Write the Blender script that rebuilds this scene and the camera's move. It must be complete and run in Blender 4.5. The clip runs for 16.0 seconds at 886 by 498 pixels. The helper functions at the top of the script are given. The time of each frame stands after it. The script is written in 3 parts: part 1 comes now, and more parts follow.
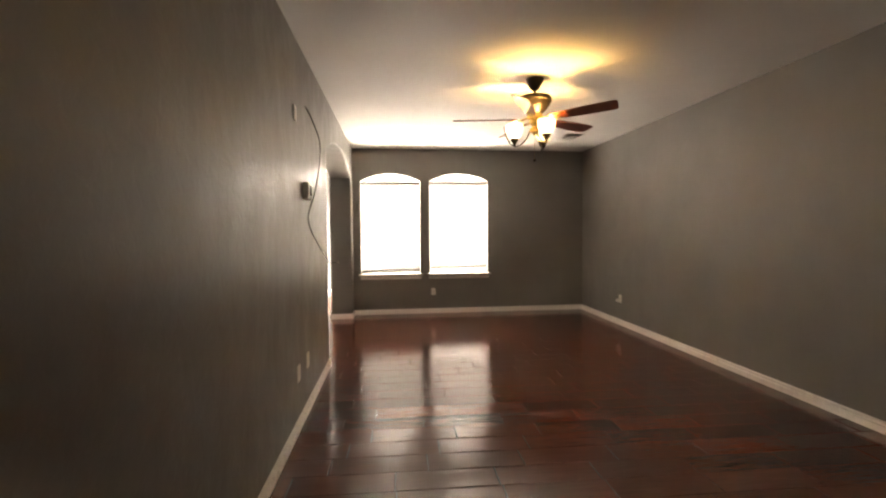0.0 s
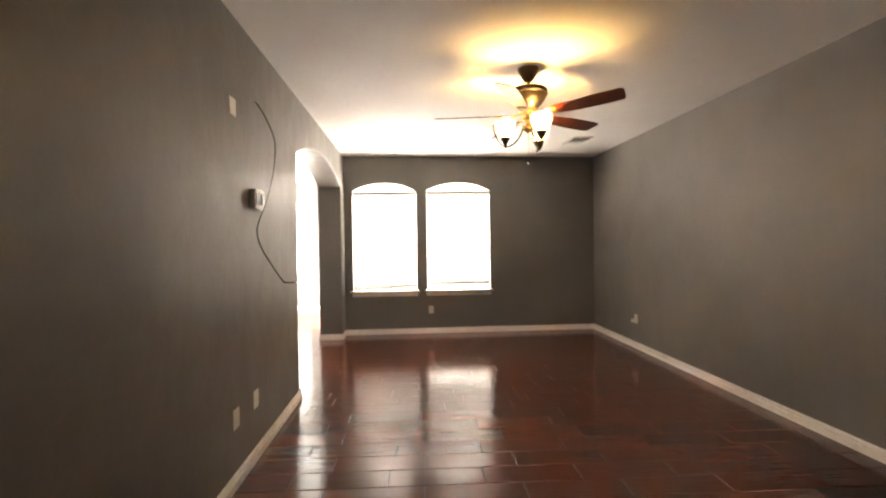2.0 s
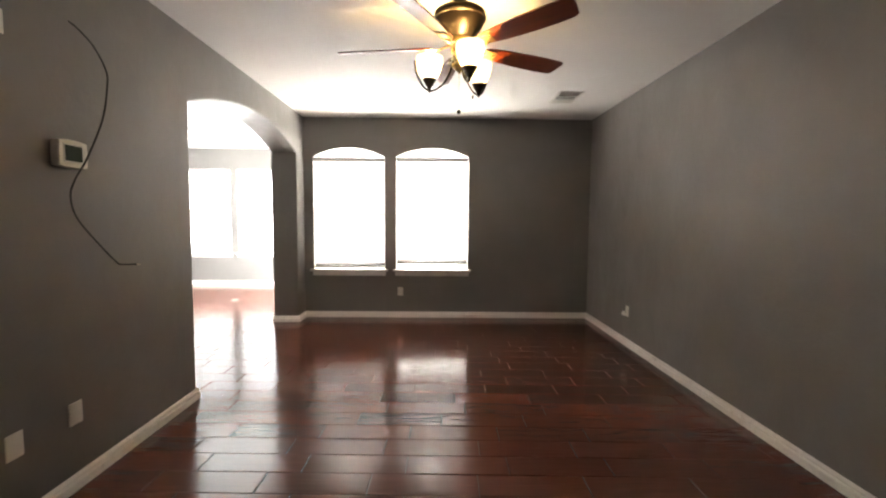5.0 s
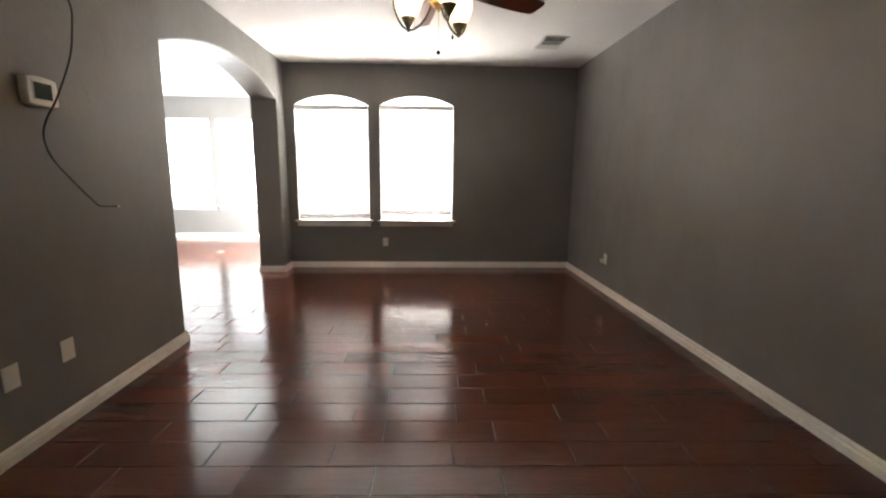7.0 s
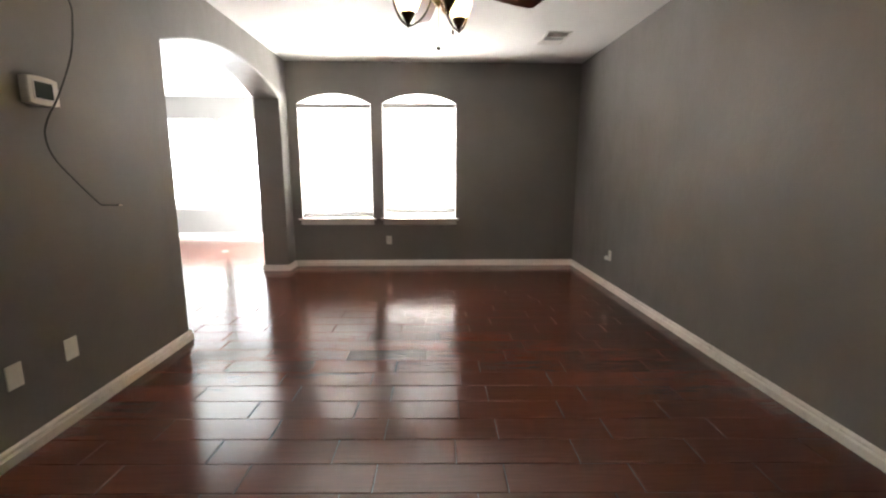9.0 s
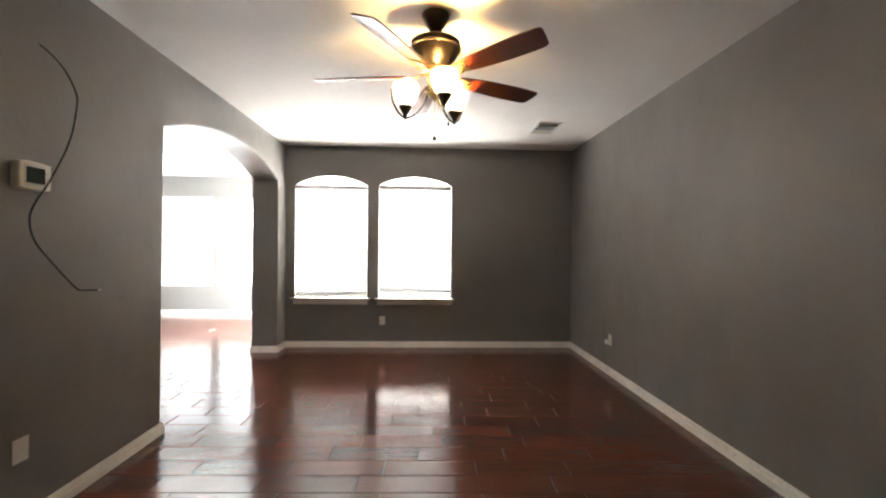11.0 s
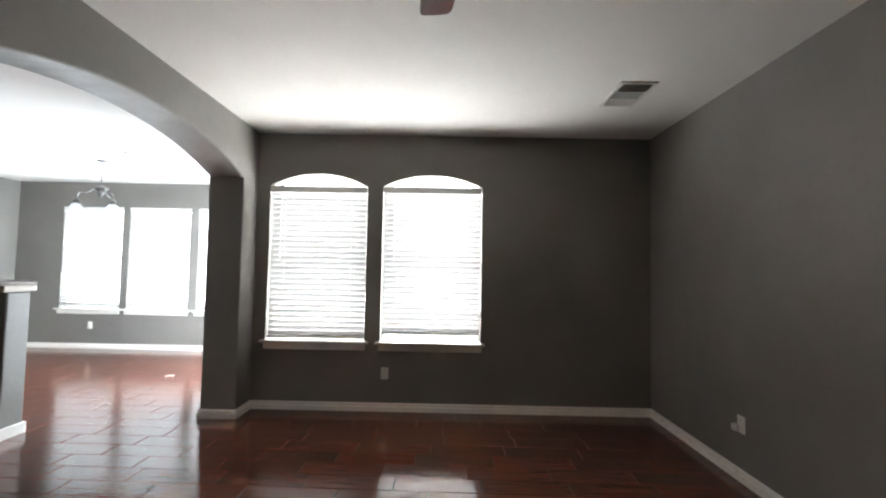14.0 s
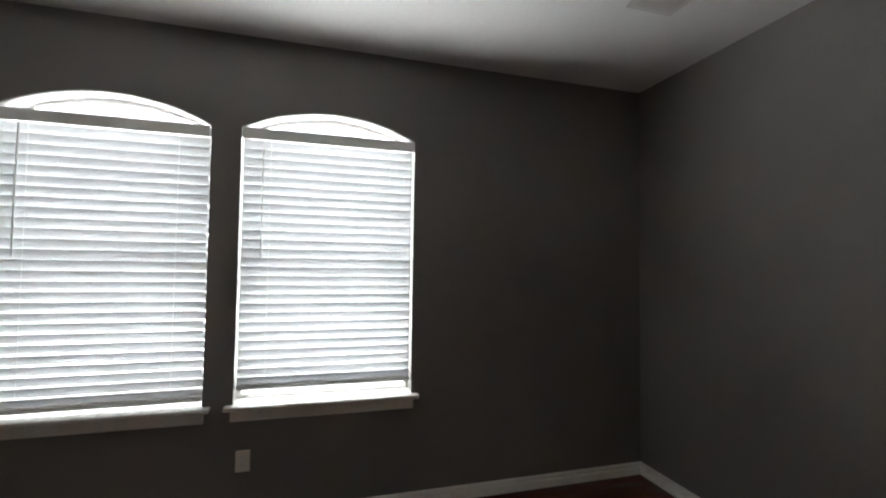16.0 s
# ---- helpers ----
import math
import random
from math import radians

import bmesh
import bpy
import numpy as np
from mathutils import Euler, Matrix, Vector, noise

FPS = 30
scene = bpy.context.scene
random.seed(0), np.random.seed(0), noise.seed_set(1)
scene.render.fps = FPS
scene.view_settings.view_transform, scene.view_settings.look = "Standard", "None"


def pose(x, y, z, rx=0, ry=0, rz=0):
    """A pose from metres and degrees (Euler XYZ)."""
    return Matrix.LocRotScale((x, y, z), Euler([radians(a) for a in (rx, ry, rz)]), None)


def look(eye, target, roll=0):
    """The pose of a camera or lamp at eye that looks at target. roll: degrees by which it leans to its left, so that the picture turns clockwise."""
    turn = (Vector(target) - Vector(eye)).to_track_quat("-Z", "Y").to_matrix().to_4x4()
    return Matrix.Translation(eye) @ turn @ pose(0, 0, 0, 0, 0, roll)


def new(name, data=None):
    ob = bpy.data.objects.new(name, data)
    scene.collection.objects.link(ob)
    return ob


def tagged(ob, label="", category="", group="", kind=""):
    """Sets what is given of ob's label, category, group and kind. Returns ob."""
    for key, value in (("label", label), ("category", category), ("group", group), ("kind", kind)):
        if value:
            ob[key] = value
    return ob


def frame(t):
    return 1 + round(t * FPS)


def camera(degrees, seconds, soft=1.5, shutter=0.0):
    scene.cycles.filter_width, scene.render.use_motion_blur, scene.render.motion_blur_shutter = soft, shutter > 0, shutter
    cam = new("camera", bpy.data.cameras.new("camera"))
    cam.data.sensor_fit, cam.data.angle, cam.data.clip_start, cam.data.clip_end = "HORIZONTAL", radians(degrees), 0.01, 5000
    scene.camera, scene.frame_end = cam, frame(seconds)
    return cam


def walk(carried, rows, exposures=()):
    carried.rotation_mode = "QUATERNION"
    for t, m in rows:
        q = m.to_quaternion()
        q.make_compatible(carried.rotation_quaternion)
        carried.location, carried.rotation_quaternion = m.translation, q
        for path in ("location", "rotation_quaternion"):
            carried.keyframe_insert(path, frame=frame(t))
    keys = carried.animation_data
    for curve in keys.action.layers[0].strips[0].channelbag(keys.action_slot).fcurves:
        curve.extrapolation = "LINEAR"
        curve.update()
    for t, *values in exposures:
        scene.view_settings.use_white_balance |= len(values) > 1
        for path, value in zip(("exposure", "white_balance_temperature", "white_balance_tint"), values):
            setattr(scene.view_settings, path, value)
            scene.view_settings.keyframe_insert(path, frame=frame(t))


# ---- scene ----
cam = camera(91.1, 16.0, soft=2.2)
PATH = [
    (0, (0.542, 0.831, 1.373), (0.762, 2.817, 1.293), -0.4),
    (0.5, (0.542, 0.997, 1.392), (0.79, 2.98, 1.321), 0.3),
    (1, (0.689, 1.091, 1.389), (0.872, 3.083, 1.361), -0.7),
    (1.5, (0.834, 1.139, 1.381), (0.911, 3.137, 1.366), -0.5),
    (2, (0.891, 1.343, 1.385), (1.034, 3.338, 1.362), -0.7),
    (2.5, (0.939, 1.581, 1.388), (1.17, 3.568, 1.393), -0.5),
    (3, (1.089, 1.771, 1.39), (1.226, 3.766, 1.393), -0.4),
    (3.5, (1.244, 1.92, 1.386), (1.382, 3.914, 1.347), 0.5),
    (3.7, (1.303, 1.99, 1.394), (1.455, 3.983, 1.337), 0.7),
    (5.8, (1.795, 2.093, 1.387), (1.76, 4.083, 1.197), 0.3),
    (6, (1.774, 2.088, 1.351), (1.784, 4.077, 1.144), 0.9),
    (6.5, (1.76, 2.032, 1.342), (1.824, 4.009, 1.046), 0.2),
    (7, (1.741, 2.011, 1.323), (1.822, 3.979, 0.981), 0.6),
    (7.5, (1.739, 1.995, 1.295), (1.839, 3.952, 0.891), 0.9),
    (8, (1.745, 1.995, 1.281), (1.854, 3.941, 0.833), 0.6),
    (8.5, (1.757, 2.007, 1.295), (1.832, 3.955, 0.851), 0.4),
    (9, (1.761, 2.023, 1.309), (1.819, 3.992, 0.961), 0.1),
    (9.5, (1.764, 2.028, 1.332), (1.843, 4.009, 1.068), 0.5),
    (10, (1.757, 2.042, 1.342), (1.856, 4.033, 1.175), 0.2),
    (12.5, (1.796, 2.611, 1.393), (1.83, 4.609, 1.484), 1.4),
    (13, (1.805, 2.96, 1.376), (1.824, 4.96, 1.392), 0.4),
    (13.3, (1.819, 3.217, 1.368), (1.767, 5.218, 1.409), 0.34),
    (13.5, (1.799, 3.354, 1.371), (1.733, 5.352, 1.417), 0.9),
    (13.8, (1.779, 3.631, 1.383), (1.72, 5.629, 1.442), 1.3),
    (14, (1.761, 3.775, 1.388), (1.747, 5.772, 1.486), 1.1),
    (14.5, (1.714, 4.197, 1.419), (1.708, 6.196, 1.491), 0.5),
    (15, (1.662, 4.657, 1.443), (1.667, 6.654, 1.542), 1.7),
    (15.5, (1.549, 5.077, 1.397), (1.844, 7.048, 1.558), 1.4),
    (15.7, (1.502, 5.241, 1.381), (1.908, 7.194, 1.531), 0.7),
    (16, (1.549, 5.466, 1.45), (2.101, 7.386, 1.528), 0.8),
]
walk(cam, [(t, look(eye, target, roll)) for t, eye, target, roll in PATH],
     exposures=[(0.0, 0.85, 9000, 20), (2.5, 1.15, 8300, 20), (3.5, 1.0, 8000, 19), (6.0, 0.65, 7250, 16), (8.0, 0.75, 7200, 16), (10.0, 1.08, 7100, 15), (12.5, 0.2, 7100, 14), (13.8, 0.03, 6700, 12), (14.5, -0.28, 6600, 11), (15.0, -0.5, 6500, 11), (16.0, -0.65, 6350, 10)])

# ---- light ----
world = bpy.data.worlds.new("sky")
scene.world = world
world.use_nodes = True
wn = world.node_tree.nodes
sky = wn.new("ShaderNodeTexSky")
sky.sky_type = "NISHITA"
sky.sun_disc = False
sky.sun_elevation, sky.sun_rotation = radians(52), radians(190)
wn["Background"].inputs["Strength"].default_value = 0.12
world.node_tree.links.new(sky.outputs[0], wn["Background"].inputs["Color"])

sun_data = bpy.data.lights.new("sun", "SUN")
sun_data.energy, sun_data.angle, sun_data.color = 3.0, radians(0.5), (1.0, 0.95, 0.88)
sun = new("sun", sun_data)
sun.matrix_world = look((0, 0, 10), (1.5, 8.0, -2.0))

# plan of the place, metres
XL, XLB, XR = -0.138, -0.465, 3.790
YF, YN, YB = 8.098, 10.93, -3.6
XW, YS = -5.36, 3.2
H = 2.74
ARCH = (5.345, 7.797, 0.0, 2.218, 0.222)
WINDOWS = [(-0.014, 0.968, 0.672, 2.206, 0.125), (1.121, 2.115, 0.672, 2.216, 0.118)]
NOOK_WINDOWS = [(-4.605, -3.605, 0.650, 2.33, 0.0), (-3.498, -2.475, 0.650, 2.33, 0.0), (-2.345, -1.33, 0.650, 2.33, 0.0)]
PATIO_DOOR = (8.75, 10.35, -0.01, 2.05, 0.0)
FRONT_POWER, NOOK_POWER, DOOR_POWER, BULB_POWER = 165.0, 108.0, 390.0, 15.0


def window_lamp(u0, u1, z0, z1, y, power, colour):
    d = bpy.data.lights.new("window_daylight", "AREA")
    wide, tall = u1 - u0 + 0.10, z1 - z0 + 0.20
    d.shape, d.size, d.size_y, d.color = "RECTANGLE", wide, tall, colour
    d.energy = power * wide * tall / ((u1 - u0) * (z1 - z0))
    ob = new("window_daylight", d)
    ob.matrix_world = pose((u0 + u1) / 2, y, (z0 + z1) / 2 + 0.22, -90, 0, 0)


for u0, u1, z0, zs, rise in WINDOWS:
    window_lamp(u0, u1, z0, zs + rise, YF + 0.24, FRONT_POWER, (0.95, 0.98, 1.0))
for u0, u1, z0, zs, rise in NOOK_WINDOWS:
    window_lamp(u0, u1, z0, zs + rise, YN + 0.24, NOOK_POWER, (0.78, 0.90, 1.0))

door_data = bpy.data.lights.new("patio_daylight", "AREA")
door_data.shape, door_data.size, door_data.size_y, door_data.energy, door_data.color = "RECTANGLE", 1.56, 2.0, DOOR_POWER, (0.78, 0.90, 1.0)
door_lamp = new("patio_daylight", door_data)
door_lamp.matrix_world = look((XLB + 0.24, 9.55, 1.03), (XLB - 1, 9.55, 1.03))


# ---- materials ----
def material(name, rough=0.5, metal=0.0, spec=0.5):
    m = bpy.data.materials.new(name)
    m.use_nodes = True
    b = m.node_tree.nodes["Principled BSDF"]
    b.inputs["Roughness"].default_value = rough
    b.inputs["Metallic"].default_value = metal
    b.inputs["Specular IOR Level"].default_value = spec
    return m, m.node_tree.nodes, m.node_tree.links, b


def noise_node(n, l, vec, scale, detail=4.0, rough=0.55, distort=0.0):
    t = n.new("ShaderNodeTexNoise")
    t.inputs["Scale"].default_value, t.inputs["Detail"].default_value = scale, detail
    t.inputs["Roughness"].default_value, t.inputs["Distortion"].default_value = rough, distort
    l.new(vec, t.inputs["Vector"])
    return t.outputs["Fac"]


def ramp(n, l, fac, stops):
    r = n.new("ShaderNodeValToRGB")
    while len(r.color_ramp.elements) < len(stops):
        r.color_ramp.elements.new(0.5)
    for e, (p, c) in zip(r.color_ramp.elements, stops):
        e.position, e.color = p, (*c, 1)
    l.new(fac, r.inputs["Fac"])
    return r.outputs["Color"]


def remap(n, l, fac, lo, hi, a=0.3, b=0.7):
    r = n.new("ShaderNodeMapRange")
    for k, v in zip(("From Min", "From Max", "To Min", "To Max"), (a, b, lo, hi)):
        r.inputs[k].default_value = v
    l.new(fac, r.inputs["Value"])
    return r.outputs["Result"]


def bump(n, l, b, height, strength, distance, prior=None):
    k = n.new("ShaderNodeBump")
    k.inputs["Strength"].default_value, k.inputs["Distance"].default_value = strength, distance
    l.new(height, k.inputs["Height"])
    if prior:
        l.new(prior, k.inputs["Normal"])
    l.new(k.outputs["Normal"], b.inputs["Normal"])
    return k.outputs["Normal"]


def place(n):
    return n.new("ShaderNodeNewGeometry").outputs["Position"]


def paint(name, colour, rough, spread=0.06, spec=0.35, texture=0.30, grain=95.0, patch=26.0):
    """Rolled paint over an orange-peel and trowelled texture."""
    m, n, l, b = material(name, rough, 0.0, spec)
    p = place(n)
    broad = noise_node(n, l, p, 1.3, 3.0)
    lo, hi = [tuple(c * f for c in colour) for f in (1 - spread, 1 + spread)]
    l.new(ramp(n, l, broad, [(0.3, lo), (0.7, hi)]), b.inputs["Base Color"])
    fine = noise_node(n, l, p, grain, 3.0, 0.5)
    trowel = noise_node(n, l, p, patch, 4.0, 0.55, 0.6)
    first = bump(n, l, b, trowel, texture, 0.008)
    bump(n, l, b, fine, texture * 0.7, 0.0025, first)
    tall = n.new("ShaderNodeVectorMath")
    tall.operation = "MULTIPLY"
    l.new(p, tall.inputs[0])
    tall.inputs[1].default_value = (6.0, 6.0, 2.4)
    sheen = noise_node(n, l, tall.outputs[0], 1.0, 5.0, 0.65, 0.4)
    l.new(remap(n, l, sheen, rough - 0.10, rough + 0.10), b.inputs["Roughness"])
    return m


def plain(name, colour, rough, metal=0.0, spread=0.08, scale=30.0, relief=0.08, spec=0.5):
    m, n, l, b = material(name, rough, metal, spec)
    p = place(n)
    f = noise_node(n, l, p, scale, 4.0)
    g = noise_node(n, l, p, scale * 0.12, 3.0)
    lo, hi = [tuple(c * k for c in colour) for k in (1 - spread, 1 + spread)]
    l.new(ramp(n, l, g, [(0.3, lo), (0.7, hi)]), b.inputs["Base Color"])
    l.new(remap(n, l, f, max(rough - 0.06, 0.02), rough + 0.06), b.inputs["Roughness"])
    if relief:
        bump(n, l, b, f, relief, 0.002)
    return m


def plank_material():
    m, n, l, b = material("glazed_wood_tile", 0.3, 0.0, 0.6)
    geo, info = n.new("ShaderNodeNewGeometry"), n.new("ShaderNodeObjectInfo")
    pick = n.new("ShaderNodeMath")
    pick.operation = "ADD"
    l.new(geo.outputs["Random Per Island"], pick.inputs[0])
    l.new(info.outputs["Random"], pick.inputs[1])
    shift = n.new("ShaderNodeVectorMath")
    shift.operation = "MULTIPLY_ADD"
    l.new(pick.outputs[0], shift.inputs[0])
    shift.inputs[1].default_value = (7.3, 11.7, 3.1)
    l.new(geo.outputs["Position"], shift.inputs[2])
    stretch = n.new("ShaderNodeVectorMath")
    stretch.operation = "MULTIPLY"
    l.new(shift.outputs[0], stretch.inputs[0])
    stretch.inputs[1].default_value = (1.8, 44.0, 8.0)
    grain = noise_node(n, l, stretch.outputs[0], 2.2, 5.0, 0.6, 0.8)
    cloud = noise_node(n, l, shift.outputs[0], 4.0, 3.0)
    base = ramp(n, l, grain, [(0.25, (0.088, 0.0285, 0.0185)), (0.5, (0.112, 0.0370, 0.0240)), (0.75, (0.134, 0.0460, 0.0300))])
    tone = n.new("ShaderNodeHueSaturation")
    l.new(base, tone.inputs["Color"])
    frac = n.new("ShaderNodeMath")
    frac.operation = "FRACT"
    l.new(pick.outputs[0], frac.inputs[0])
    l.new(remap(n, l, frac.outputs[0], 0.88, 1.12, 0.0, 1.0), tone.inputs["Value"])
    l.new(tone.outputs[0], b.inputs["Base Color"])
    l.new(remap(n, l, cloud, 0.11, 0.16), b.inputs["Roughness"])
    wide = n.new("ShaderNodeVectorMath")
    wide.operation = "MULTIPLY"
    l.new(shift.outputs[0], wide.inputs[0])
    wide.inputs[1].default_value = (3.0, 48.0, 8.0)
    ripple = noise_node(n, l, wide.outputs[0], 1.0, 2.0, 0.4, 0.5)
    first = bump(n, l, b, grain, 0.18, 0.0018)
    second = bump(n, l, b, ripple, 0.10, 0.0022, first)
    bump(n, l, b, noise_node(n, l, geo.outputs["Position"], 3.0, 2.0), 0.02, 0.01, second)
    return m


def shade_glass(name, body, glow):
    m, n, l, b = material(name, 0.35)
    b.inputs["Base Color"].default_value = (*body, 1)
    t = n.new("ShaderNodeBsdfTranslucent")
    t.inputs["Color"].default_value = (*glow, 1)
    mix = n.new("ShaderNodeMixShader")
    mix.inputs[0].default_value = 0.82
    l.new(b.outputs[0], mix.inputs[1])
    l.new(t.outputs[0], mix.inputs[2])
    l.new(mix.outputs[0], n["Material Output"].inputs["Surface"])
    l.new(remap(n, l, noise_node(n, l, place(n), 45.0), 0.3, 0.42), b.inputs["Roughness"])
    return m


def slat_vinyl():
    m, n, l, b = material("white_slat_vinyl", 0.4)
    l.new(ramp(n, l, noise_node(n, l, place(n), 12.0), [(0.3, (0.80, 0.80, 0.79)), (0.7, (0.86, 0.86, 0.85))]), b.inputs["Base Color"])
    t = n.new("ShaderNodeBsdfTranslucent")
    t.inputs["Color"].default_value = (0.75, 0.76, 0.78, 1)
    mix = n.new("ShaderNodeMixShader")
    mix.inputs[0].default_value = 0.16
    l.new(b.outputs[0], mix.inputs[1])
    l.new(t.outputs[0], mix.inputs[2])
    l.new(mix.outputs[0], n["Material Output"].inputs["Surface"])
    return m


def glass_material():
    m, n, l, b = material("window_glass", 0.02)
    b.inputs["Transmission Weight"].default_value = 1.0
    b.inputs["IOR"].default_value = 1.45
    b.inputs["Base Color"].default_value = (0.97, 0.99, 0.98, 1)
    return m


def daylight_backdrop():
    m, n, l, b = material("overcast_daylight", 1.0, 0.0, 0.0)
    b.inputs["Base Color"].default_value = (0.0, 0.0, 0.0, 1)
    b.inputs["Emission Color"].default_value = (0.95, 0.98, 1.0, 1)
    b.inputs["Emission Strength"].default_value = 5.0
    return m


def bulb_material():
    m, n, l, b = material("lit_bulb", 0.4)
    b.inputs["Base Color"].default_value = (1.0, 0.9, 0.7, 1)
    b.inputs["Emission Color"].default_value = (1.0, 0.72, 0.33, 1)
    b.inputs["Emission Strength"].default_value = 600.0
    return m


def blade_wood():
    m, n, l, b = material("mahogany_blade", 0.3)
    c = n.new("ShaderNodeTexCoord").outputs["Object"]
    s = n.new("ShaderNodeVectorMath")
    s.operation = "MULTIPLY"
    s.inputs[1].default_value = (2.0, 30.0, 30.0)
    l.new(c, s.inputs[0])
    g = noise_node(n, l, s.outputs[0], 2.0, 5.0, 0.6, 0.5)
    l.new(ramp(n, l, g, [(0.3, (0.10, 0.016, 0.007)), (0.7, (0.20, 0.034, 0.013))]), b.inputs["Base Color"])
    bump(n, l, b, g, 0.1, 0.001)
    b.inputs["Coat Weight"].default_value = 0.4
    b.inputs["Coat Roughness"].default_value = 0.25
    return m


M_WALL = paint("grey_wall_paint", (0.200, 0.190, 0.175), 0.42, 0.08, 0.28, 0.44, 90.0, 15.0)
M_CEIL = paint("white_ceiling_paint", (0.78, 0.765, 0.73), 0.75, 0.03, 0.3, 0.25, 55.0, 14.0)
M_TRIM = plain("white_gloss_trim", (0.86, 0.84, 0.79), 0.30, 0.0, 0.05, 25.0, 0.04)
M_PLATE = plain("ivory_plastic", (0.80, 0.77, 0.69), 0.38, 0.0, 0.03, 60.0, 0.02)
M_WHITE = plain("white_plastic", (0.80, 0.79, 0.76), 0.4, 0.0, 0.03, 60.0, 0.02)
M_DARK = plain("dark_plastic_slot", (0.03, 0.028, 0.025), 0.5)
M_DUCT = plain("grey_duct_metal", (0.16, 0.165, 0.155), 0.5)
M_LCD = plain("grey_green_lcd", (0.055, 0.075, 0.065), 0.18, 0.0, 0.1, 40.0, 0.0)
M_CABLE = plain("black_cable_rubber", (0.022, 0.020, 0.018), 0.5, 0.0, 0.2, 80.0, 0.1)
M_COPPER = plain("bare_copper_end", (0.75, 0.62, 0.50), 0.3, 0.9, 0.1, 80.0, 0.0)
M_BRONZE = plain("oil_rubbed_bronze", (0.042, 0.029, 0.019), 0.40, 0.75, 0.25, 35.0, 0.06)
M_BRASS = plain("antique_brass", (0.42, 0.30, 0.14), 0.3, 0.9, 0.2, 35.0, 0.06)
M_CAB = plain("espresso_cabinet_wood", (0.035, 0.016, 0.010), 0.35, 0.0, 0.25, 18.0, 0.1)
M_TOP = plain("brown_laminate_counter", (0.11, 0.065, 0.045), 0.3, 0.0, 0.3, 60.0, 0.03)
M_BEIGE = plain("cream_moulding", (0.50, 0.43, 0.36), 0.4, 0.0, 0.06, 30.0, 0.05)
M_NICKEL = plain("brushed_nickel", (0.16, 0.155, 0.15), 0.36, 0.9, 0.1, 60.0, 0.05)
M_VENT = plain("white_vent_enamel", (0.62, 0.60, 0.55), 0.42, 0.0, 0.06, 40.0, 0.05)
M_GROUT = plain("grey_brown_grout", (0.095, 0.072, 0.060), 0.85, 0.0, 0.3, 50.0, 0.3)
M_GROUND = plain("dry_lawn", (0.10, 0.11, 0.055), 0.9, 0.0, 0.4, 3.0, 0.3)
M_PLANK, M_SHADE, M_SLAT = plank_material(), shade_glass("frosted_glass", (0.95, 0.94, 0.92), (0.90, 0.94, 0.98)), slat_vinyl()
M_OPAL = shade_glass("opal_glass", (0.86, 0.87, 0.88), (0.8, 0.82, 0.84))
M_DAY = daylight_backdrop()
M_GLASS, M_BULB, M_BLADE = glass_material(), bulb_material(), blade_wood()


# ---- building helpers ----
def mesh_of(name, bm, mat, smooth=False):
    bmesh.ops.recalc_face_normals(bm, faces=bm.faces)
    me = bpy.data.meshes.new(name)
    bm.to_mesh(me)
    bm.free()
    me.materials.append(mat)
    if smooth:
        me.shade_smooth()
        me.set_sharp_from_angle(angle=radians(38))
    return me


def part(name, bm, mat, parent=None, label="", smooth=False):
    ob = new(name, mesh_of(name, bm, mat, smooth))
    if parent:
        ob.parent = parent
    return tagged(ob, label)


def thing(name, m, label, category, group="", kind=""):
    ob = new(name)
    ob.empty_display_size = 0.05
    ob.matrix_basis = m
    return tagged(ob, label, category, group, kind)


def box(x0, y0, z0, x1, y1, z1, bevel=0.0, segments=2, bm=None):
    b = bm or bmesh.new()
    tmp = bmesh.new()
    bmesh.ops.create_cube(tmp, size=1.0)
    for v in tmp.verts:
        v.co = Vector(((x0 + x1) / 2 + v.co.x * (x1 - x0), (y0 + y1) / 2 + v.co.y * (y1 - y0), (z0 + z1) / 2 + v.co.z * (z1 - z0)))
    if bevel:
        bmesh.ops.bevel(tmp, geom=tmp.edges[:], offset=bevel, segments=segments, profile=0.5, affect="EDGES")
    me = bpy.data.meshes.new("tmp")
    tmp.to_mesh(me)
    tmp.free()
    b.from_mesh(me)
    bpy.data.meshes.remove(me)
    return b


def lathe(profile, segments=28, centre=(0, 0, 0), bm=None):
    """Turn (radius, z) pairs round the vertical through centre."""
    b = bm or bmesh.new()
    rings = []
    for r, z in profile:
        if r < 1e-5:
            rings.append([b.verts.new((centre[0], centre[1], centre[2] + z))])
        else:
            rings.append([b.verts.new((centre[0] + r * math.cos(2 * math.pi * k / segments), centre[1] + r * math.sin(2 * math.pi * k / segments), centre[2] + z)) for k in range(segments)])
    for a, c in zip(rings, rings[1:]):
        for k in range(segments):
            j = (k + 1) % segments
            if len(a) == 1 and len(c) > 1:
                b.faces.new((a[0], c[k], c[j]))
            elif len(c) == 1 and len(a) > 1:
                b.faces.new((a[k], a[j], c[0]))
            elif len(a) > 1:
                b.faces.new((a[k], a[j], c[j], c[k]))
    return b


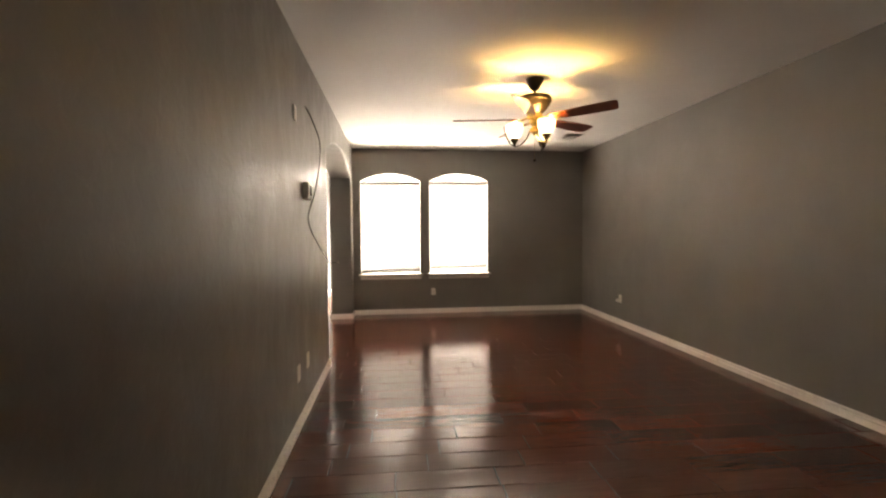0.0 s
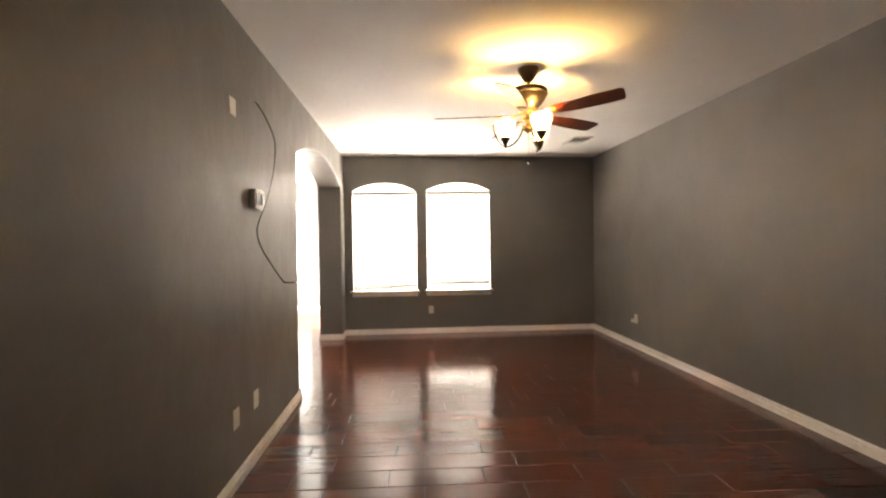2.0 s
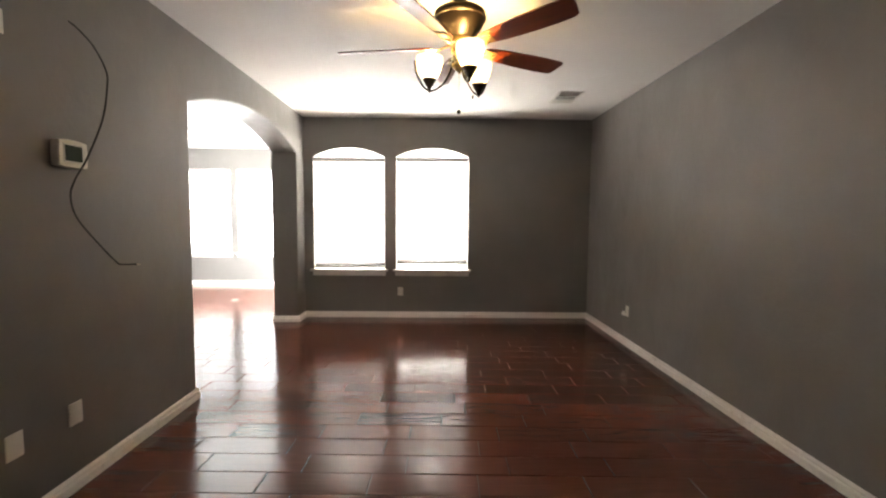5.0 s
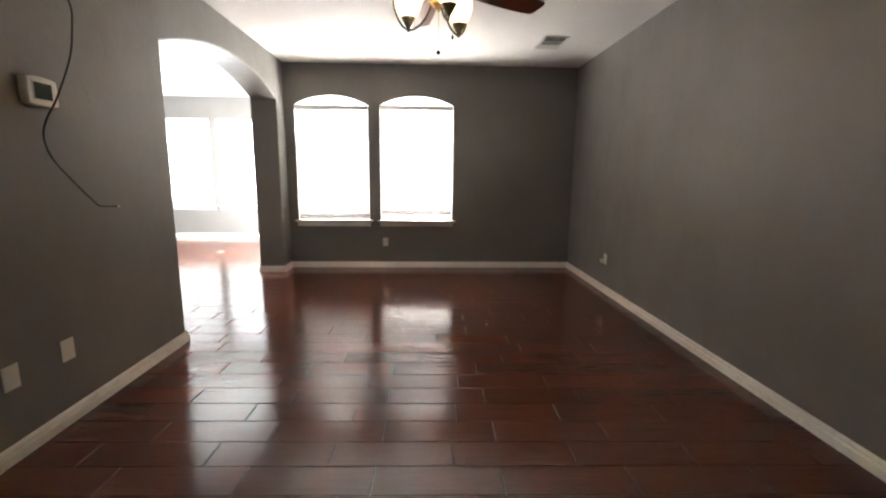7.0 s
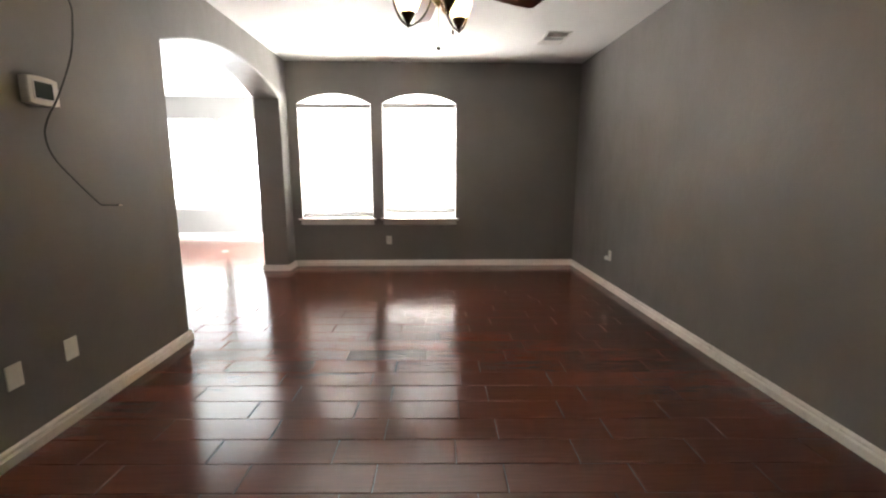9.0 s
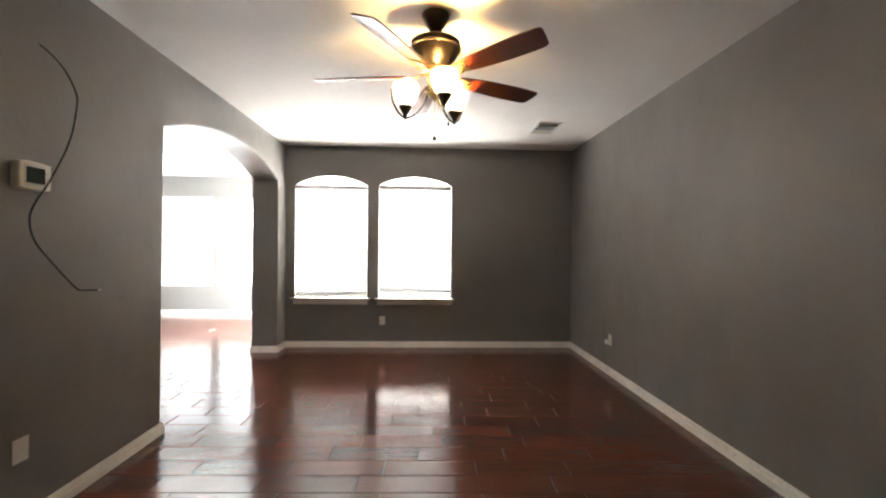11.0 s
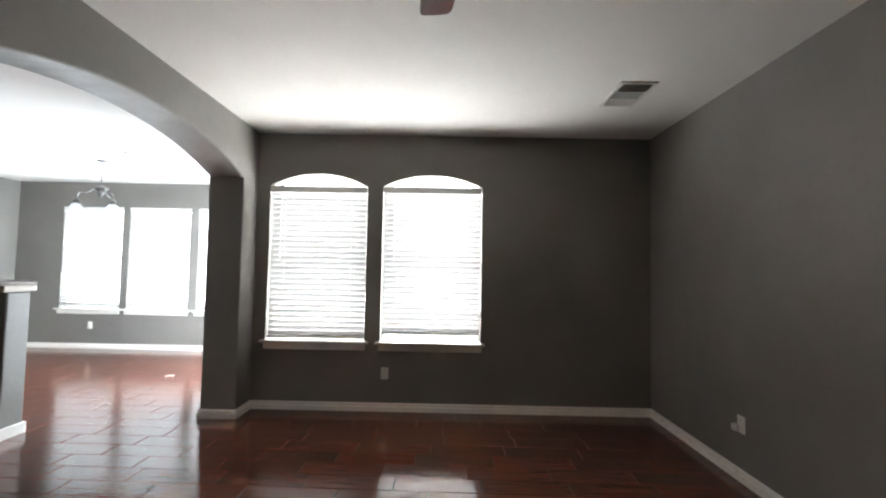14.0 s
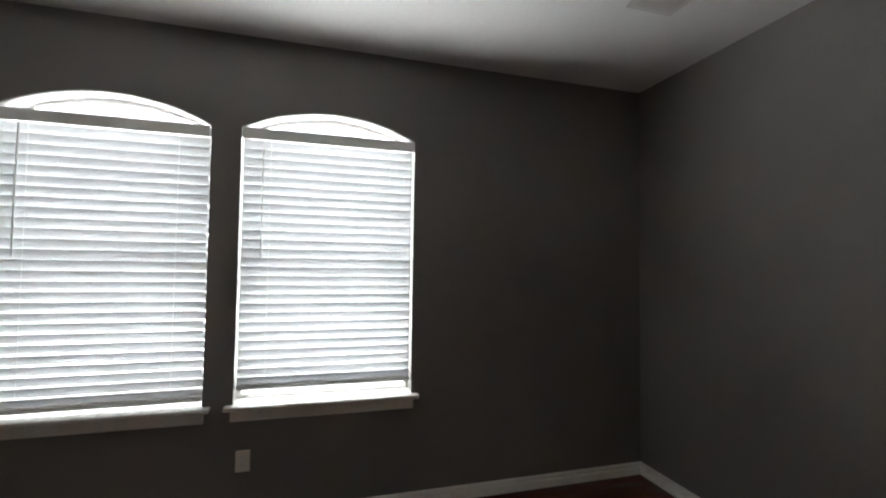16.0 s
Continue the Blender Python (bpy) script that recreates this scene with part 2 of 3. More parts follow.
def smooth_path(points, steps=6):
    pts = [Vector(p) for p in points]
    out = []
    for i in range(len(pts) - 1):
        p0, p1, p2, p3 = pts[max(i - 1, 0)], pts[i], pts[i + 1], pts[min(i + 2, len(pts) - 1)]
        for k in range(steps):
            t = k / steps
            out.append(0.5 * ((2 * p1) + (p2 - p0) * t + (2 * p0 - 5 * p1 + 4 * p2 - p3) * t * t + (3 * p1 - p0 - 3 * p2 + p3) * t ** 3))
    out.append(pts[-1])
    return out


def tube(points, radius, sides=8, bm=None, flat=1.0, taper=1.0):
    b = bm or bmesh.new()
    pts = [Vector(p) for p in points]
    rings = []
    side = None
    for i, p in enumerate(pts):
        d = (pts[min(i + 1, len(pts) - 1)] - pts[max(i - 1, 0)]).normalized()
        if side is None:
            side = d.cross(Vector((0, 0, 1)) if abs(d.z) < 0.9 else Vector((1, 0, 0))).normalized()
        else:
            side = (side - d * side.dot(d)).normalized()
        up = d.cross(side)
        r = radius * (1 + (taper - 1) * i / (len(pts) - 1))
        rings.append([b.verts.new(p + side * math.cos(2 * math.pi * k / sides) * r + up * math.sin(2 * math.pi * k / sides) * r * flat) for k in range(sides)])
    for a, c in zip(rings, rings[1:]):
        for k in range(sides):
            b.faces.new((a[k], a[(k + 1) % sides], c[(k + 1) % sides], c[k]))
    b.faces.new(rings[0][::-1])
    b.faces.new(rings[-1])
    return b


def arc_points(u0, u1, zs, rise, n=20):
    if rise < 1e-4:
        return [(u0, zs), (u1, zs)]
    half = (u1 - u0) / 2
    rad = (half * half + rise * rise) / (2 * rise)
    top = math.asin(half / rad)
    return [((u0 + u1) / 2 + rad * math.sin(top * (2 * k / n - 1)), zs + rise - rad + rad * math.cos(top * (2 * k / n - 1))) for k in range(n + 1)]


def wall(name, to3d, u0, u1, z0, z1, openings, mat, round_edges=0.0):
    """A slab over u0..u1 and z0..z1 with arched openings right through it; to3d(u, side, z) gives the place, side 0 or 1."""
    b = bmesh.new()
    polys, edge_uv = [], []
    cuts = sorted(openings)
    left = u0
    for a, c, oz, zs, rise in cuts:
        arc = arc_points(a, c, zs, rise)
        ring = ([(a, oz)] + arc + [(c, oz)]) if oz > z0 else ([(a, z0)] + arc + [(c, z0)])
        edge_uv.append((ring, oz > z0))
        polys.append(([(left, z0), (a, z0), (a, oz), (a, zs), (a, z1), (left, z1)] if oz > z0 else [(left, z0), (a, z0), (a, zs), (a, z1), (left, z1)], left != u0))
        if oz > z0:
            polys.append(([(a, z0), (c, z0), (c, oz), (a, oz)], False))
        polys += [([p, q, (q[0], z1), (p[0], z1)], False) for p, q in zip(arc, arc[1:])]
        left = c
    polys.append(([(left, z0), (u1, z0), (u1, z1), (left, z1)], False))
    seen = {}

    def vert(u, z, s):
        key = (round(u, 5), round(z, 5), s)
        if key not in seen:
            seen[key] = b.verts.new(to3d(u, s, z))
        return seen[key]

    def clean(poly):
        extra = []
        for k, p in enumerate(poly):
            q = poly[(k + 1) % len(poly)]
            extra.append(p)
            if abs(p[0] - q[0]) < 1e-6:
                marks = [z for a, c, oz, zs, rise in cuts for z in ((oz, zs) if p[0] in (a, c) else ()) if min(p[1], q[1]) + 1e-6 < z < max(p[1], q[1]) - 1e-6]
                extra += [(p[0], z) for z in sorted(marks, reverse=p[1] > q[1])]
        return extra

    for poly, _ in polys:
        pts = clean(poly)
        b.faces.new([vert(u, z, 0) for u, z in pts])
        b.faces.new([vert(u, z, 1) for u, z in reversed(pts)])
    inner = []
    for ring, closed in edge_uv:
        pairs = list(zip(ring, ring[1:])) + ([(ring[-1], ring[0])] if closed else [])
        for p, q in pairs:
            b.faces.new((vert(*p, 0), vert(*q, 0), vert(*q, 1), vert(*p, 1)))
            inner += [(vert(*p, s), vert(*q, s)) for s in (0, 1)]
    for p, q in (((u0, z0), (u0, z1)), ((u1, z0), (u1, z1))):
        b.faces.new((vert(*p, 0), vert(*q, 0), vert(*q, 1), vert(*p, 1)))
    for s0, s1 in ((0, 1),):
        outline = [p for p in seen if p[1] == round(z1, 5) and p[2] == 0]
        us = sorted(p[0] for p in outline)
        for a, c in zip(us, us[1:]):
            b.faces.new((vert(a, z1, 0), vert(c, z1, 0), vert(c, z1, 1), vert(a, z1, 1)))
    if round_edges:
        edges = [b.edges.get(p) for p in inner]
        bmesh.ops.bevel(b, geom=[e for e in edges if e], offset=round_edges, segments=4, profile=0.5, affect="EDGES")
    ob = part(name, b, mat, smooth=bool(round_edges))
    return tagged(ob, kind="structure")


def slab(name, x0, y0, z0, x1, y1, z1, mat):
    return tagged(part(name, box(x0, y0, z0, x1, y1, z1), mat), kind="structure")


# ---- large structure ----
TOP = H + 0.03
wall_west = wall("wall_west", lambda u, s, z: (XL if s == 0 else XLB, u, z), YB, YF + 0.03, -0.01, TOP, [(ARCH[0], ARCH[1], -0.01, ARCH[3], ARCH[4])], M_WALL, 0.018)
tagged(wall_west, "grey painted textured wall with a wide arched opening", "wall")
wall_north = wall("wall_north", lambda u, s, z: (u, YF + 0.2 * s, z), XLB, XR + 0.2, -0.01, TOP, WINDOWS, M_WALL, 0.014)
tagged(wall_north, "grey painted wall with two arched windows", "wall")
tagged(slab("wall_east", XR, YB - 0.2, -0.01, XR + 0.2, YF, TOP, M_WALL), "long plain grey painted wall with orange-peel texture", "wall")
tagged(slab("wall_south", XLB, YB - 0.2, -0.01, XR, YB, TOP, M_WALL), "plain grey painted wall", "wall")
nook_north = wall("wall_nook_north", lambda u, s, z: (u, YN + 0.2 * s, z), XW - 0.2, XLB + 0.2, -0.01, TOP, NOOK_WINDOWS, M_WALL, 0.014)
tagged(nook_north, "grey painted breakfast nook wall with three windows", "wall")
nook_east = wall("wall_nook_east", lambda u, s, z: (XLB + 0.2 * s, u, z), YF + 0.2, YN, -0.01, TOP, [PATIO_DOOR], M_WALL, 0.014)
tagged(nook_east, "grey painted nook wall with a glazed patio door", "wall")
tagged(slab("wall_nook_west", XW - 0.2, YS, -0.01, XW, YN, TOP, M_WALL), "plain grey painted wall beyond the nook", "wall")
tagged(slab("wall_kitchen_south", XW - 0.2, YS - 0.2, -0.01, XLB, YS, TOP, M_WALL), "plain grey painted wall", "wall")
tagged(slab("ceiling", XW - 0.2, YB - 0.2, H, XR + 0.2, YF + 0.2, H + 0.18, M_CEIL), "white textured ceiling", "ceiling")
tagged(slab("ceiling_nook", XW - 0.2, YF + 0.2, H, XLB + 0.2, YN + 0.2, H + 0.18, M_CEIL), "white textured nook ceiling", "ceiling")
tagged(slab("floor", XW - 0.2, YB - 0.2, -0.12, XR + 0.2, YN + 0.2, -0.0035, M_GROUT), "grey-brown grout bed under the wood-look tiles", "floor")
tagged(slab("ground", -300, -300, -0.5, 300, 300, -0.2, M_GROUND), "flat ground outside the house", "ground")


def baseboard(pts, label="white painted stepped baseboard"):
    """A moulded skirting along a line on the floor; the room lies to the right of it."""
    prof = [(0, 0.0), (0.018, 0.0), (0.018, 0.042), (0.0165, 0.046), (0.0045, 0.050), (0.004, 0.058), (0.012, 0.061), (0.0145, 0.065), (0.0135, 0.071), (0.009, 0.077), (0.005, 0.081), (0, 0.082)]
    b = bmesh.new()
    line = [Vector((*p, 0)) for p in pts]
    rings = []
    for i, p in enumerate(line):
        d0 = (p - line[i - 1]).normalized() if i else (line[1] - p).normalized()
        d1 = (line[i + 1] - p).normalized() if i < len(line) - 1 else d0
        n0, n1 = Vector((d0.y, -d0.x, 0)), Vector((d1.y, -d1.x, 0))
        mitre = (n0 + n1) / (1 + n0.dot(n1))
        rings.append([b.verts.new(p + mitre * (o - 0.002 if o == 0 else o) + Vector((0, 0, z))) for o, z in prof])
    for a, c in zip(rings, rings[1:]):
        for k in range(len(prof) - 1):
            b.faces.new((a[k], a[k + 1], c[k + 1], c[k]))
    b.faces.new(rings[0])
    b.faces.new(rings[-1][::-1])
    return tagged(part("baseboard", b, M_TRIM), label, "baseboard", kind="structure")


baseboard([(XL, YB), (XL, ARCH[0]), (XLB, ARCH[0])])
baseboard([(XLB, YN), (XLB, PATIO_DOOR[1])])
baseboard([(XLB, PATIO_DOOR[0]), (XLB, ARCH[1]), (XL, ARCH[1]), (XL, YF), (XR, YF), (XR, YB)])
baseboard([(XW, YS), (XW, YN), (XLB, YN)])


# ---- windows ----
def bar_ring(u0, u1, z0, zs, rise, y, w, d):
    """A frame of depth d that follows an arched opening."""
    b = bmesh.new()
    outer = [(u0, z0)] + arc_points(u0, u1, zs, rise) + [(u1, z0)]
    inner = [(u0 + w, z0 + w)] + arc_points(u0 + w, u1 - w, zs - (0 if rise else w), max(rise - w, 0) if rise else 0) + [(u1 - w, z0 + w)]
    rows = [[b.verts.new((u, yy, z)) for u, z in ring] for ring, yy in ((outer, y), (inner, y), (inner, y + d), (outer, y + d))]
    n = len(outer)
    for a, c in zip(rows, rows[1:] + rows[:1]):
        for k in range(n):
            b.faces.new((a[k], a[(k + 1) % n], c[(k + 1) % n], c[k]))
    return b


def window(name, spec, y, label):
    u0, u1, z0, zs, rise = spec
    w = thing(name, Matrix.Identity(4), label, "window", kind="structure")
    part("window_frame", bar_ring(u0 + 0.002, u1 - 0.002, z0 + 0.002, zs - 0.002, rise, y + 0.12, 0.022, 0.06), M_WHITE, w, "white vinyl window frame")
    mid = (z0 + zs) / 2
    part("meeting_rail", box(u0 + 0.024, y + 0.125, mid - 0.02, u1 - 0.024, y + 0.165, mid + 0.02, 0.004), M_WHITE, w)
    for za, zb, dy in ((z0 + 0.045, mid - 0.02, 0.135), (mid + 0.02, zs - 0.043, 0.152)):
        pane = part("pane", box(u0 + 0.024, y + dy, za, u1 - 0.024, y + dy + 0.004, zb), M_GLASS, w)
        pane.visible_shadow = False
    part("sill", box(u0 - 0.042, y - 0.055, z0 - 0.022, u1 + 0.042, y + 0.118, z0 + 0.001, 0.006), M_TRIM, w, "white painted wooden sill")
    part("apron", box(u0 - 0.012, y - 0.018, z0 - 0.087, u1 + 0.012, y + 0.002, z0 - 0.0225, 0.005), M_TRIM, w)
    return w


patio = thing("door_1", pose(XLB + 0.12, 9.55, 0), "white framed glazed patio door", "patio door", kind="structure")
for ya, yb in ((-0.79, -0.02), (0.02, 0.79)):
    leaf = part("door_leaf", box(-0.02, ya, 0.0, 0.02, ya + 0.07, 2.04, 0.003), M_WHITE, patio)
    part("stile", box(-0.02, yb - 0.07, 0.0, 0.02, yb, 2.04, 0.003), M_WHITE, leaf)
    part("top_rail", box(-0.019, ya + 0.0705, 1.95, 0.019, yb - 0.0705, 2.04, 0.003), M_WHITE, leaf)
    part("bottom_rail", box(-0.019, ya + 0.0705, 0.0, 0.019, yb - 0.0705, 0.14, 0.003), M_WHITE, leaf)
    glass = part("pane", box(-0.004, ya + 0.0705, 0.1405, 0.004, yb - 0.0705, 1.9495), M_GLASS, leaf)
    glass.visible_shadow = False
for specs, y in ((WINDOWS, YF), (NOOK_WINDOWS, YN)):
    for u0, u1, z0, zs, rise in specs:
        tagged(slab("backdrop", u0 - 0.05, y + 0.30, z0 - 0.15, u1 + 0.05, y + 0.31, zs + rise + 0.35, M_DAY), "bright white overcast daylight outside the window", "backdrop")
rnd = random.Random(5)


def blind(spec, y, bottom, tilt, label, crooked=0.0):
    u0, u1, z0, zs, rise = spec
    b = thing("window_blind", pose((u0 + u1) / 2, y, bottom), label, "window blind", "blinds in the windows")
    half = (u1 - u0) / 2 - 0.006
    top = zs - bottom
    part("valance", box(-half, -0.010, top - 0.064, half, 0.004, top - 0.001, 0.003), M_WHITE, b, "white faux-wood valance")
    part("headrail", box(-half + 0.004, 0.008, top - 0.050, half - 0.004, 0.058, top - 0.004, 0.003), M_WHITE, b)
    first, pitch = 0.03, 0.0525
    count = int((top - 0.07 - first) / pitch) + 1
    pitch = (top - 0.075 - first) / (count - 0.5)
    prof = [(-0.0285 + 0.057 * k / 5, 0.0035 * (1 - (2 * k / 5 - 1) ** 2)) for k in range(6)]
    s = bmesh.new()
    rows = [[s.verts.new((sx * (half - 0.003), p, q + t)) for p, q in prof for t in (0.0, 0.0028)] for sx in (-1, 1)]
    a, c = rows
    for k in range(5):
        for o in (0, 1):
            s.faces.new((a[2 * k + o], a[2 * k + 2 + o], c[2 * k + 2 + o], c[2 * k + o]))
    for k in (0, 5):
        s.faces.new((a[2 * k], a[2 * k + 1], c[2 * k + 1], c[2 * k]))
    for r in rows:
        for k in range(5):
            s.faces.new((r[2 * k], r[2 * k + 2], r[2 * k + 3], r[2 * k + 1]))
    me = mesh_of("slat", s, M_SLAT, True)
    for k in range(count):
        ob = new("slat", me)
        ob.parent = b
        lean = crooked * max(0.0, 1 - k / 4)
        ob.matrix_basis = pose(rnd.uniform(-0.001, 0.001), 0.034, first + k * pitch + 0.012, tilt + rnd.uniform(-0.8, 0.8), lean + rnd.uniform(-0.03, 0.03), 0)
    rail = part("bottom_rail", box(-half + 0.003, 0.010, -0.012, half - 0.003, 0.058, 0.014, 0.005), M_WHITE, b)
    rail.matrix_basis = pose(0, 0, 0.012, 0, crooked, 0)
    for sx in (-half + 0.15, half - 0.15):
        for yy in (0.009, 0.060):
            part("ladder_cord", tube([(sx, yy, 0.02), (sx, yy, top - 0.05)], 0.0012, 5), M_WHITE, b)
    part("tilt_wand", tube([(-half + 0.115, -0.002, top - 0.06), (-half + 0.112, -0.006, top - 0.40), (-half + 0.113, -0.004, top - 0.74)], 0.004, 6), M_WHITE, b, "clear plastic tilt wand")
    return b


for k, spec in enumerate(WINDOWS):
    window("window_%d" % (k + 1), spec, YF, "arched window with white vinyl frame and sill")
for k, spec in enumerate(NOOK_WINDOWS):
    window("window_%d" % (k + 3), spec, YN, "square-headed nook window with white sill")
blind(WINDOWS[0], YF + 0.002, 0.695, -66, "white slatted blind lowered to the sill", -0.4)
blind(WINDOWS[1], YF + 0.002, 0.745, -66, "white slatted blind stopping short of the sill")
for spec, crook in zip(NOOK_WINDOWS, (0.9, 0.0, 0.0)):
    blind(spec, YN + 0.002, 0.68, -43, "white slatted blind lowered over nook window", crook)


# ---- ceiling fan ----
FAN = (1.812, 4.690)
fan = thing("ceiling_fan", pose(FAN[0], FAN[1], H), "bronze ceiling fan with mahogany blades and three lit glass shades", "ceiling fan")
part("canopy", lathe([(0, 0), (0.082, 0), (0.082, -0.010), (0.076, -0.026), (0.062, -0.052), (0.044, -0.082), (0.032, -0.098), (0.024, -0.104), (0, -0.104)]), M_BRONZE, fan, "dark bronze canopy", True)
DROP = -0.049
part("downrod", lathe([(0.012, -0.070), (0.012, -0.150)], 16), M_BRONZE, fan, "", True)
housing = part("motor_housing", lathe([(0, -0.094), (0.030, -0.094), (0.048, -0.100), (0.108, -0.106), (0.138, -0.114), (0.147, -0.122), (0.147, -0.132), (0.137, -0.138), (0.151, -0.145), (0.153, -0.156), (0.143, -0.162), (0.139, -0.176), (0.122, -0.205), (0.099, -0.232), (0.080, -0.250), (0.072, -0.262), (0, -0.262)], 40, (0, 0, DROP)), M_BRONZE, fan, "bell-shaped bronze motor housing", True)
part("flywheel", lathe([(0, -0.262), (0.062, -0.262), (0.070, -0.270), (0.070, -0.292), (0.060, -0.300), (0, -0.300)], 32, (0, 0, DROP)), M_BRASS, fan, "", True)
part("light_kit_column", lathe([(0, -0.300), (0.036, -0.300), (0.048, -0.312), (0.048, -0.345), (0.034, -0.356), (0.022, -0.372), (0.030, -0.392), (0.044, -0.408), (0.044, -0.420), (0.026, -0.436), (0.012, -0.446), (0.008, -0.458), (0, -0.462)], 28, (0, 0, DROP)), M_BRASS, fan, "antique brass light kit column", True)


def blade_mesh():
    b = bmesh.new()
    pts = [(0.165, 0.034), (0.22, 0.046), (0.30, 0.057), (0.40, 0.065), (0.50, 0.069), (0.60, 0.070), (0.68, 0.067), (0.708, 0.063), (0.722, 0.054), (0.735, 0.004), (0.742, -0.042), (0.738, -0.055), (0.724, -0.064), (0.60, -0.067), (0.46, -0.064), (0.32, -0.057), (0.22, -0.047), (0.165, -0.035)]
    lo = [b.verts.new((x, w, -0.0035)) for x, w in pts]
    hi = [b.verts.new((x, w, 0.0035)) for x, w in pts]
    b.faces.new(lo[::-1])
    b.faces.new(hi)
    for k in range(len(pts)):
        j = (k + 1) % len(pts)
        b.faces.new((lo[k], lo[j], hi[j], hi[k]))
    return mesh_of("blade", b, M_BLADE)


def iron_mesh():
    b = tube(smooth_path([(0.05, 0, 0.012), (0.09, 0, 0.004), (0.13, 0, -0.010), (0.17, 0, -0.010)], 4), 0.016, 8, None, 0.45)
    box(0.150, -0.034, -0.012, 0.245, 0.034, -0.006, 0.002, 1, b)
    tube(smooth_path([(0.10, 0, -0.004), (0.14, 0.030, -0.010), (0.19, 0.030, -0.011)], 4), 0.008, 6, b, 0.5)
    tube(smooth_path([(0.10, 0, -0.004), (0.14, -0.030, -0.010), (0.19, -0.030, -0.011)], 4), 0.008, 6, b, 0.5)
    return mesh_of("blade_iron", b, M_BRASS, True)


blade_me, iron_me = blade_mesh(), iron_mesh()
for k in range(5):
    ang = 26.6 + 72 * k
    turn = pose(0, 0, DROP - 0.310, 0, 0, ang) @ pose(0, 0, 0, -16, 0, 0)
    blade = new("blade", blade_me)
    blade.parent, blade.matrix_basis = fan, turn
    tagged(blade, "glossy dark mahogany fan blade")
    iron = new("blade_iron", iron_me)
    iron.parent, iron.matrix_basis = fan, turn
    tagged(iron, "antique brass blade bracket")

for ang in (166, 46, -74):
    m = pose(0, 0, 0, 0, 0, ang)
    R = 0.180

    def at(r, z):
        return m @ Vector((r, 0, z + DROP))

    part("light_arm", tube(smooth_path([at(0.035, -0.385), at(0.052, -0.440), at(0.085, -0.498), at(0.130, -0.535), at(R, -0.545)] + ([at(R + 0.045, -0.510), at(R + 0.080, -0.440), at(R + 0.090, -0.385), at(R + 0.088, -0.362)] if ang > 0 else []), 5), 0.006, 8), M_BRONZE, fan, "curved bronze lamp arm", True)
    cx, cy, _ = at(R, 0)
    cup = part("shade_cup", lathe([(0, -0.558), (0.007, -0.556), (0.009, -0.548), (0.006, -0.541), (0.012, -0.532), (0.026, -0.508), (0.040, -0.484), (0.043, -0.478), (0, -0.476)], 24, (cx, cy, DROP)), M_BRONZE, fan, "bronze cone cup with finial", True)
    part("shade", lathe([(0.036, -0.482), (0.052, -0.462), (0.068, -0.430), (0.077, -0.395), (0.079, -0.372), (0.078, -0.352), (0.074, -0.352), (0.075, -0.372), (0.073, -0.395), (0.064, -0.428), (0.048, -0.458), (0.034, -0.474)], 32, (cx, cy, DROP)), M_SHADE, fan, "lit frosted glass bell shade", True)
    part("bulb", lathe([(0, -0.476), (0.014, -0.474), (0.014, -0.462), (0.022, -0.448), (0.027, -0.430), (0.024, -0.412), (0.013, -0.400), (0, -0.397)], 20, (cx, cy, DROP)), M_BULB, fan, "lit warm bulb", True)
    d = bpy.data.lights.new("fan_lamp", "POINT")
    d.energy, d.color, d.shadow_soft_size = BULB_POWER, (1.0, 0.66, 0.22), 0.02
    lamp = new("fan_lamp", d)
    lamp.location = (FAN[0] + cx, FAN[1] + cy, H + DROP - 0.400)

part("pull_chain", tube([(0.0, 0.0, -0.48), (0.0, 0.0, -0.713)], 0.0013, 5), M_BRASS, fan)
part("pull_chain", tube([(0.085, 0.06, -0.45), (0.085, 0.06, DROP - 0.562)], 0.0013, 5), M_BRASS, fan)
part("chain_ball", lathe([(0, -0.699), (0.009, -0.696), (0.0135, -0.686), (0.009, -0.676), (0, -0.672)], 16, (0, 0, -0.041)), M_BRONZE, fan, "dark round chain pull", True)
part("chain_ball", lathe([(0, -0.588), (0.006, -0.585), (0.007, -0.570), (0.003, -0.562), (0, -0.561)], 12, (0.085, 0.06, DROP)), M_BRONZE, fan, "small dark chain pull", True)

# ---- ceiling vent ----
vent = thing("ceiling_vent", pose(3.104, 7.001, H), "white enamelled ceiling air register with louvres", "air vent")
vx, vy = 0.133, 0.226
vb = box(-vx, -vy, -0.010, -vx + 0.028, vy, 0.001, 0.003)
for q in ((vx - 0.028, -vy, vx, vy), (-vx + 0.0285, -vy, vx - 0.0285, -vy + 0.028), (-vx + 0.0285, vy - 0.028, vx - 0.0285, vy)):
    box(q[0], q[1], -0.010, q[2], q[3], 0.001, 0.003, 2, vb)
part("frame", vb, M_VENT, vent)
part("backing", box(-vx + 0.01, -vy + 0.01, -0.003, vx - 0.01, vy - 0.01, -0.0005), M_DUCT, vent, "grey metal duct opening")
for k in range(7):
    s = part("louvre", box(-vx + 0.029, -0.0085, -0.0006, vx - 0.029, 0.0085, 0.0006), M_VENT, vent)
    s.matrix_basis = pose(0, -vy + 0.040 + 0.018 * k, -0.010, 38, 0, 0)
    s = part("louvre", box(-vx + 0.029, -0.0085, -0.0006, vx - 0.029, 0.0085, 0.0006), M_VENT, vent)
    s.matrix_basis = pose(0, vy - 0.040 - 0.018 * k, -0.010, -22, 0, 0)
for k in range(9):
    s = part("louvre", box(-0.0085, -0.068, -0.0006, 0.0085, 0.068, 0.0006), M_VENT, vent)
    s.matrix_basis = pose(-0.084 + 0.021 * k, 0, -0.010, 0, -48, 0)


